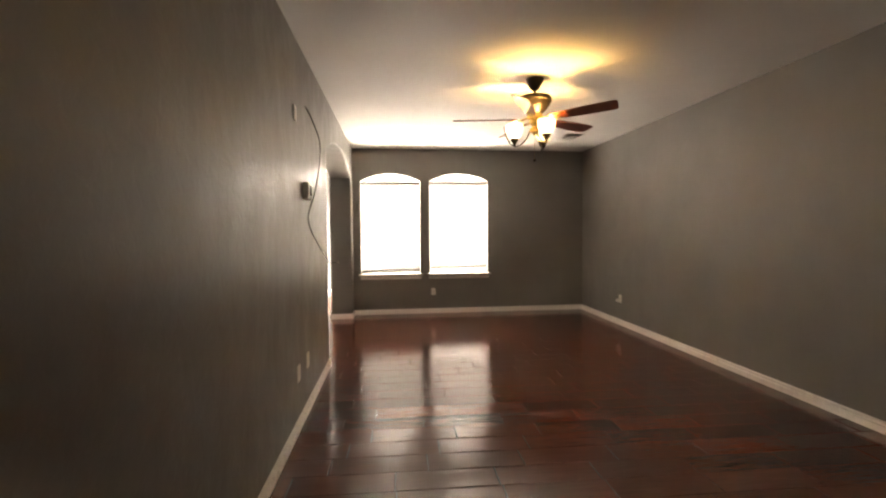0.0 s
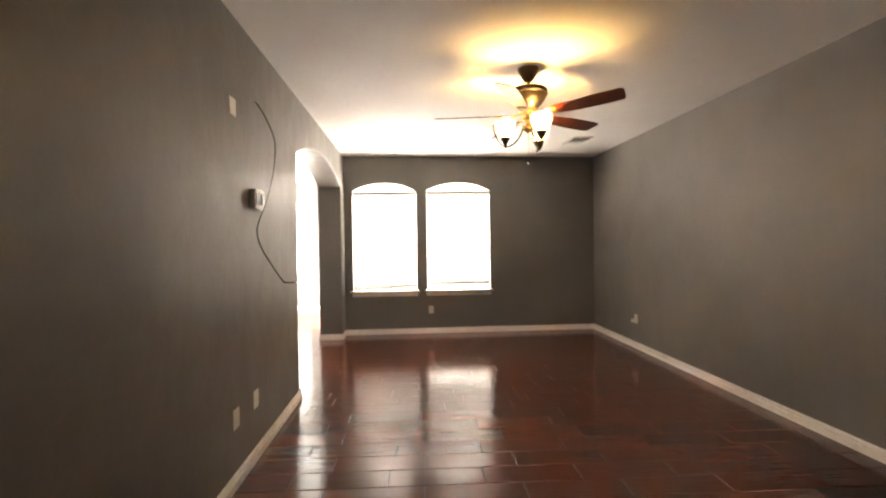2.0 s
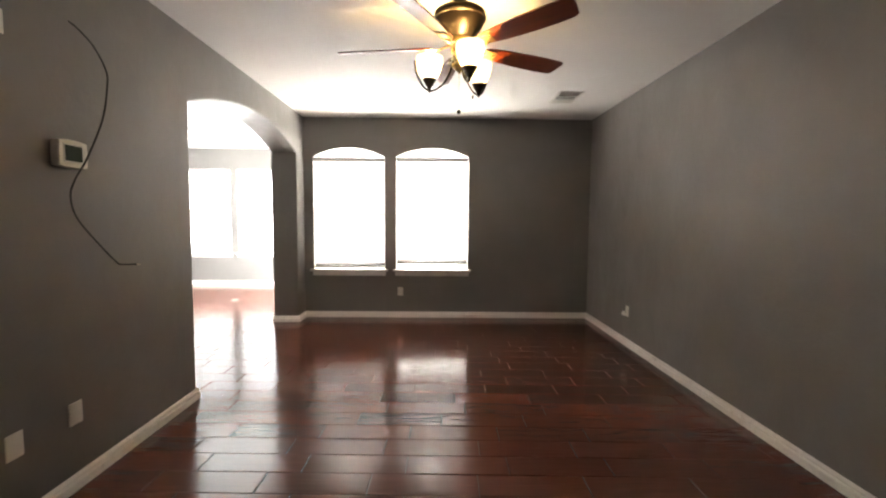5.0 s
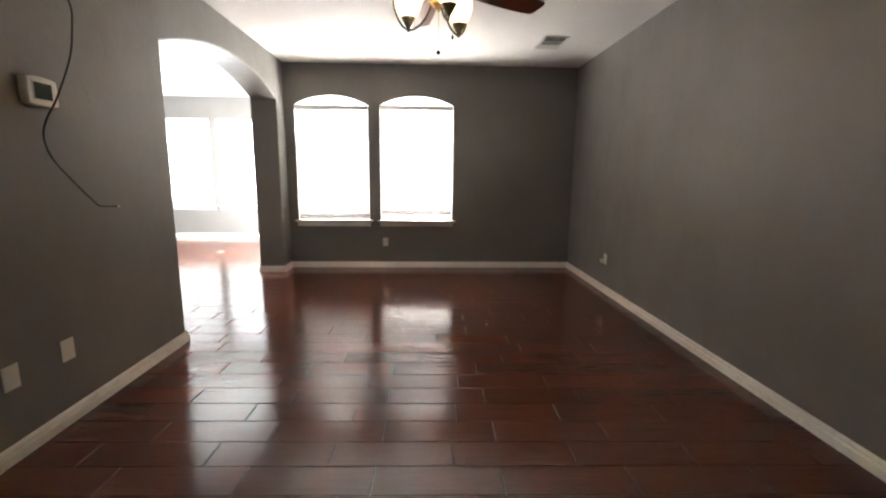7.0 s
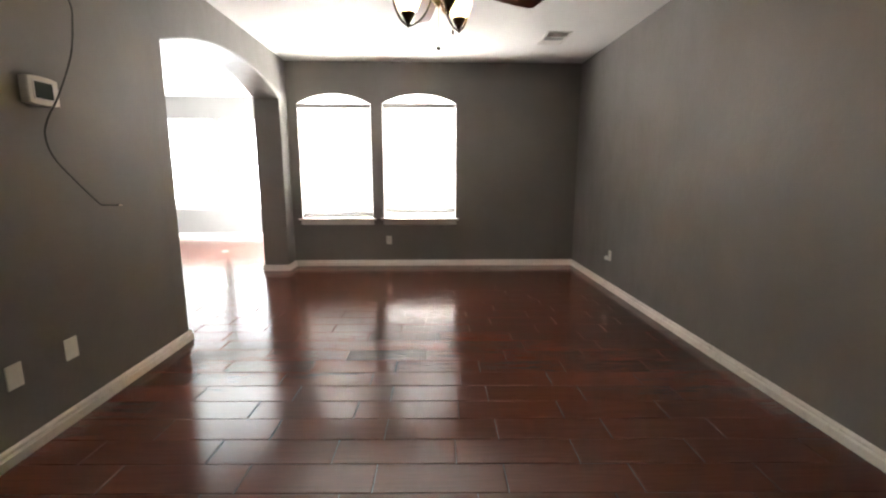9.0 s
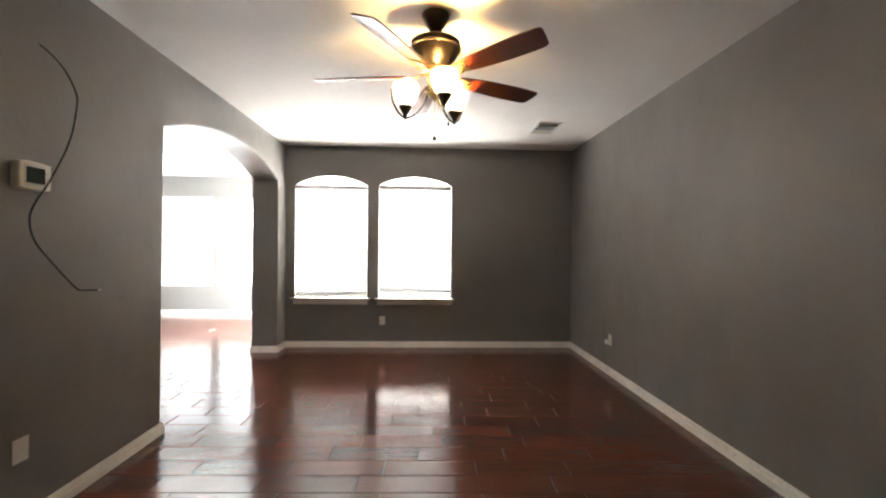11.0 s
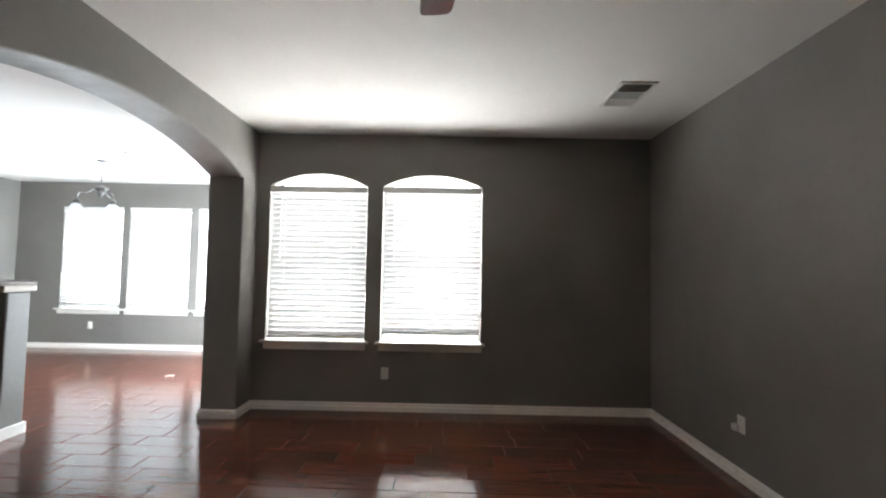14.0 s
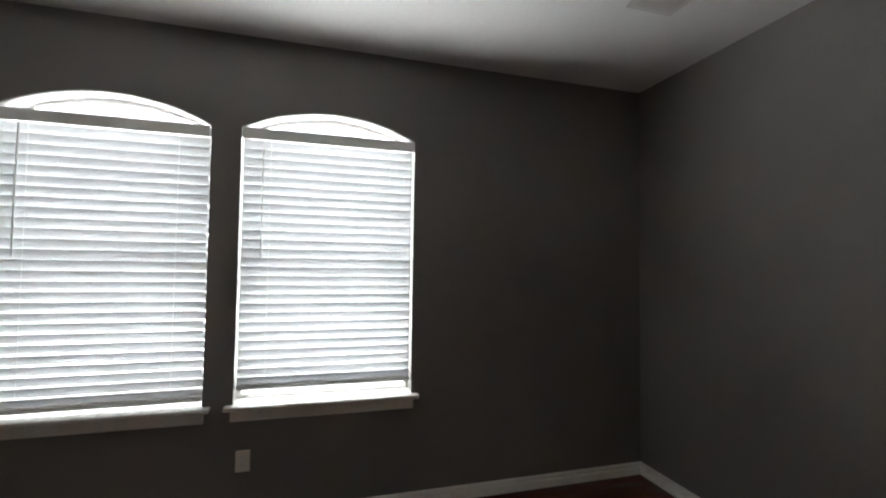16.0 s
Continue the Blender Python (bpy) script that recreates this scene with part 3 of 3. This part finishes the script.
# ---- wall plates ----
def duplex(m, label, plugged=False):
    """A plate on a wall; its own x runs along the wall, y out of it, z up."""
    o = thing("power_outlet", m, label, "outlet")
    part("plate", box(-0.0375, -0.001, -0.0585, 0.0375, 0.006, 0.0585, 0.004), M_PLATE, o)
    for z in (-0.021, 0.021):
        face = part("receptacle", lathe([(0, 0.0085), (0.014, 0.0085), (0.0165, 0.0075), (0.0165, 0.005)], 20), M_WHITE, o)
        face.matrix_basis = Matrix.Translation((0, 0, z)) @ pose(0, 0, 0, -90, 0, 0)
        for sx in (-0.006, 0.006):
            part("slot", box(sx - 0.001, 0.0080, z - 0.001, sx + 0.001, 0.0092, z + 0.008), M_DARK, o)
    part("screw", lathe([(0, 0.0075), (0.003, 0.007), (0.0035, 0.0055)], 10), M_PLATE, o).matrix_basis = pose(0, 0, 0, -90, 0, 0)
    return o


def blank(m, label, w=0.040, h=0.0575, kind="blank plate", centre=False):
    o = thing("wall_plate", m, label, kind, "plates on the wall")
    part("plate", box(-w, -0.001, -h, w, 0.007, h, 0.004), M_PLATE, o)
    for z in (-0.030, 0.030):
        part("screw", lathe([(0, 0.0088), (0.003, 0.0082), (0.0038, 0.0065)], 10), M_PLATE, o).matrix_basis = Matrix.Translation((0, 0, z)) @ pose(0, 0, 0, -90, 0, 0)
    if centre:
        part("socket", lathe([(0, 0.016), (0.004, 0.016), (0.005, 0.015), (0.005, 0.0065)], 12), M_NICKEL, o, "threaded cable socket").matrix_basis = pose(0, 0, 0, -90, 0, 0)
    return o


NORTH, EAST, WEST = pose(0, 0, 0, 0, 0, 180), pose(0, 0, 0, 0, 0, 90), pose(0, 0, 0, 0, 0, -90)
duplex(pose(1.180, YF, 0.367) @ NORTH, "ivory duplex outlet on the grey wall below the windows")
duplex(pose(-4.06, YN, 0.378) @ NORTH, "ivory duplex outlet under the nook window")
duplex(pose(XR, 6.793, 0.382) @ EAST, "ivory duplex outlet on the long grey wall")
night = thing("plug_adapter", pose(XR - 0.0095, 6.820, 0.353), "small white plug-in adapter in the outlet", "adapter")
part("body", box(-0.030, -0.020, -0.022, 0.0, 0.024, 0.024, 0.006), M_WHITE, night)
part("cap", box(-0.036, -0.012, -0.012, -0.0302, 0.016, 0.014, 0.002), M_PLATE, night)
blank(pose(XL, 3.928, 0.390) @ WEST, "ivory cover plate low on the grey wall")
blank(pose(XL, 4.248, 0.391) @ WEST, "ivory blank cover plate low on the grey wall")
blank(pose(XL, 3.950, 2.197) @ WEST, "ivory blank plate high on the grey wall", 0.0425, 0.0515)

thermo = thing("thermostat", pose(XL, 4.272, 1.689) @ WEST, "white wall thermostat with dark green screen", "thermostat")
tb = bmesh.new()
outline = [(-0.084, -0.061), (-0.05, -0.067), (0, -0.069), (0.05, -0.067), (0.084, -0.061), (0.087, 0), (0.084, 0.061), (0.05, 0.067), (0, 0.069), (-0.05, 0.067), (-0.084, 0.061), (-0.087, 0)]
rows = [[tb.verts.new((u * f, y, v * f)) for u, v in outline] for f, y in ((0.97, -0.001), (1.0, 0.012), (1.0, 0.034), (0.96, 0.042))]
for a, c in zip(rows, rows[1:]):
    for k in range(12):
        tb.faces.new((a[k], a[(k + 1) % 12], c[(k + 1) % 12], c[k]))
tb.faces.new(rows[-1])
tb.faces.new(rows[0][::-1])
part("case", tb, M_PLATE, thermo, "off-white plastic case")
part("bezel", box(-0.054, 0.0415, -0.043, 0.060, 0.0445, 0.047, 0.001), M_WHITE, thermo)
part("screen", box(-0.047, 0.043, -0.036, 0.053, 0.0460, 0.040, 0.001), M_LCD, thermo, "dark green liquid crystal screen")
for k in range(3):
    part("button", box(-0.077, 0.0415, -0.030 + 0.022 * k, -0.060, 0.0455, -0.016 + 0.022 * k, 0.002), M_WHITE, thermo)

# ---- loose cable ----
CABLE_LINE = [(XL - 0.01, 4.318, 2.352), (XL + 0.012, 4.36, 2.33), (XL + 0.035, 4.438, 2.266), (XL + 0.075, 4.464, 2.151), (XL + 0.092, 4.442, 2.052), (XL + 0.085, 4.409, 1.882), (XL + 0.060, 4.328, 1.676), (XL + 0.036, 4.278, 1.566), (XL + 0.022, 4.263, 1.482), (XL + 0.045, 4.266, 1.378), (XL + 0.095, 4.319, 1.257), (XL + 0.145, 4.375, 1.152), (XL + 0.160, 4.392, 1.134), (XL + 0.208, 4.440, 1.130)]
cable = thing("loose_cable", pose(0, 0, 0), "black loose cable hanging out of the grey wall", "cable")
cable_path = smooth_path(CABLE_LINE, 6)
part("sheath", tube(cable_path, 0.0046, 8), M_CABLE, cable, "", True)
part("bare_end", tube([cable_path[-1], cable_path[-1] + Vector((0.018, -0.002, 0.001))], 0.0022, 6), M_COPPER, cable, "bare metal conductor tip")

# ---- breakfast nook ----
penin = thing("peninsula_half_wall", pose(-1.665, 7.165, 0), "grey half wall end post with moulded bar ledge", "half wall")
part("post", box(-2.6, 0.0, 0.0, 0.0, 0.20, 1.15, 0.012), M_WALL, penin)
part("bar_top", box(-2.6, -0.30, 1.200, 0.012, 0.24, 1.240, 0.010), M_TOP, penin, "brown laminate raised bar top")
part("moulding", box(-2.6, -0.05, 1.150, 0.022, 0.232, 1.205, 0.012), M_BEIGE, penin, "cream moulding under the bar top")
part("skirting", box(-0.12, -0.016, 0.0, 0.016, 0.216, 0.092, 0.006), M_TRIM, penin, "white painted skirting")
part("outlet_plate", box(-0.32, -0.008, 1.055, -0.20, 0.0, 1.125, 0.003), M_PLATE, penin, "ivory outlet plate")
cab = thing("base_cabinet", pose(-1.745, 6.535, 0), "dark espresso base cabinet with brown counter", "cabinet")
part("body", box(-2.4, 0.0, 0.10, 0.0, 0.625, 0.955, 0.004), M_CAB, cab)
part("toe_kick", box(-2.4, 0.06, 0.0, -0.004, 0.62, 0.099), M_CAB, cab)
part("end_panel", box(0.0005, 0.045, 0.02, 0.014, 0.615, 0.95, 0.004), M_CAB, cab)
part("counter", box(-2.4, -0.03, 0.956, 0.03, 0.629, 0.994, 0.008), M_TOP, cab, "brown laminate counter")

light = thing("chandelier", pose(-2.76, 9.38, H), "brushed nickel chandelier with three white glass shades", "chandelier")
part("canopy", lathe([(0, 0), (0.062, 0), (0.060, -0.012), (0.040, -0.024), (0.012, -0.030), (0, -0.030)]), M_NICKEL, light, "", True)
part("stem", lathe([(0.0055, -0.028), (0.0055, -0.335)], 10), M_NICKEL, light, "", True)
part("hub", lathe([(0, -0.318), (0.020, -0.324), (0.026, -0.340), (0.060, -0.350), (0.078, -0.362), (0.078, -0.376), (0.058, -0.388), (0.036, -0.410), (0.040, -0.440), (0.022, -0.466), (0.014, -0.480), (0.018, -0.490), (0, -0.505)], 24), M_NICKEL, light, "", True)
for ang in (221, 101, -19):
    m = pose(0, 0, 0, 0, 0, ang)
    part("arm", tube(smooth_path([m @ Vector(p) for p in ((0.050, 0, -0.376), (0.090, 0, -0.396), (0.125, 0, -0.432), (0.165, 0, -0.446), (0.205, 0, -0.450), (0.232, 0, -0.480), (0.238, 0, -0.545))], 5), 0.0105, 8), M_NICKEL, light, "", True)
    c = m @ Vector((0.238, 0, -0.095))
    part("socket", lathe([(0, -0.432), (0.022, -0.436), (0.040, -0.452), (0.040, -0.462), (0.030, -0.470), (0.034, -0.487), (0.038, -0.497), (0, -0.497)], 16, c), M_NICKEL, light, "", True)
    part("shade", lathe([(0.028, -0.492), (0.052, -0.510), (0.070, -0.545), (0.082, -0.590), (0.088, -0.612), (0.084, -0.612), (0.078, -0.590), (0.066, -0.547), (0.049, -0.514), (0.026, -0.497)], 24, c), M_OPAL, light, "white frosted glass bell shade", True)
det = thing("smoke_detector", pose(-2.11, 8.99, H), "round white smoke detector on the ceiling", "smoke detector")
part("body", lathe([(0, 0.0), (0.068, 0.0), (0.068, -0.014), (0.060, -0.026), (0.030, -0.034), (0, -0.034)], 28), M_PLATE, det, "", True)

cover = thing("ceiling_cover_plate", pose(-2.95, 9.77, H), "round white cover plate on the ceiling", "cover plate")
part("body", lathe([(0, 0.0), (0.070, 0.0), (0.070, -0.008), (0.062, -0.016), (0.020, -0.020), (0, -0.020)], 28), M_PLATE, cover, "", True)
part("knob", lathe([(0, -0.019), (0.012, -0.020), (0.012, -0.030), (0, -0.034)], 14), M_NICKEL, cover, "small metal screw cap", True)

scrap = thing("paper_scrap", pose(-1.655, 9.245, 0.002, 0, 0, 25), "small crumpled white paper scrap on the floor tiles", "scrap")
sb = bmesh.new()
sr = random.Random(3)
sv = [[sb.verts.new((0.03 * (i - 1.5) + sr.uniform(-0.006, 0.006), 0.014 * (j - 1) + sr.uniform(-0.003, 0.003), max(0.0, sr.uniform(-0.002, 0.012)))) for j in range(3)] for i in range(4)]
for i in range(3):
    for j in range(2):
        sb.faces.new((sv[i][j], sv[i + 1][j], sv[i + 1][j + 1], sv[i][j + 1]))
bmesh.ops.solidify(sb, geom=sb.faces[:], thickness=0.0006)
part("sheet", sb, M_WHITE, scrap)

# ---- floor planks ----
PITCH, LENGTH, GAP = 0.1842, 0.572, 0.0035
OFFSETS = {-2: 0.222, -1: 0.008, 0: 0.228, 1: 0.038, 2: 0.217, 3: 0.067, 4: 0.204, 5: 0.407, 6: 0.006, 7: 0.506, 8: 0.181, 9: 0.381}
LAID = pose(1.3, 4.0, 0, 0, 0, -1.25)
floor = bpy.data.objects["floor"]
PLANKS = {}


def plank_parts(w, d):
    """Corner-chamfered tile, its top at 0, about its middle."""
    e, f, t = 0.0040, 0.0014, 0.0018
    low = [(-w, -d), (w, -d), (w, d), (-w, d)]
    top = [(-w + e, -d + f), (w - e, -d + f), (w - e, d - f), (-w + e, d - f)]
    verts = [(x, y, -0.008) for x, y in low] + [(x, y, -t) for x, y in low] + [(x, y, 0.0) for x, y in top]
    faces = [(8, 9, 10, 11)] + [(a + k, a + (k + 1) % 4, a + 4 + (k + 1) % 4, a + 4 + k) for a in (0, 4) for k in range(4)]
    return verts, faces


def plank_mesh(w, d):
    key = (round(w, 3), round(d, 3))
    if key not in PLANKS:
        me = bpy.data.meshes.new("plank")
        verts, faces = plank_parts(*key)
        me.from_pydata(verts, [], faces)
        me.materials.append(M_PLANK)
        PLANKS[key] = me
    return PLANKS[key]


pr = random.Random(11)
rest_v, rest_f = [], []
spin = Matrix.Rotation(radians(-1.25), 4, "Z")
for k in range(math.floor((YB - 4.2) / PITCH), math.ceil((YN - 3.8) / PITCH)):
    off = OFFSETS.get(k, pr.choice((0.19, 0.39, 0.12, 0.0, 0.30, 0.48)) + pr.uniform(-0.03, 0.03))
    mid_y = 4.0 + (k + 0.5) * PITCH
    x_lo = XW - 0.1 if mid_y > YS else XLB + 0.1
    x_hi = XR + 0.1 if mid_y < YF + 0.05 else XLB + 0.1
    for j in range(math.floor((x_lo - 1.5 - off) / LENGTH), math.ceil((x_hi - 1.0 - off) / LENGTH)):
        c = LAID @ Vector((off + (j + 0.5) * LENGTH, (k + 0.5) * PITCH, 0))
        w, d = (LENGTH - GAP) / 2, (PITCH - GAP) / 2
        lo, hi = max(c.x - w, x_lo), min(c.x + w, x_hi)
        if hi - lo < 0.02 or not YB - 0.15 < c.y < YN + 0.15:
            continue
        c.x, w = (lo + hi) / 2, (hi - lo) / 2
        lift = pr.uniform(-0.0004, 0.0004)
        near = (XL - 0.05 < c.x and 2.7 < c.y < YF) or (-1.3 < c.x <= XL - 0.05 and 6.3 < c.y < 8.2)
        if near:
            ob = new("plank", plank_mesh(w, d))
            ob.parent = floor
            ob.matrix_basis = pose(c.x, c.y, lift, pr.uniform(-0.05, 0.05), pr.uniform(-0.02, 0.02), -1.25)
        else:
            verts, faces = plank_parts(w, d)
            base = len(rest_v)
            rest_v += [tuple(spin @ Vector(v) + Vector((c.x, c.y, lift))) for v in verts]
            rest_f += [tuple(base + i for i in f) for f in faces]
me = bpy.data.meshes.new("far_planks")
me.from_pydata(rest_v, [], rest_f)
me.materials.append(M_PLANK)
far = new("far_planks", me)
far.parent = floor
tagged(far, "dark red-brown wood-look floor tiles", kind="stuff")
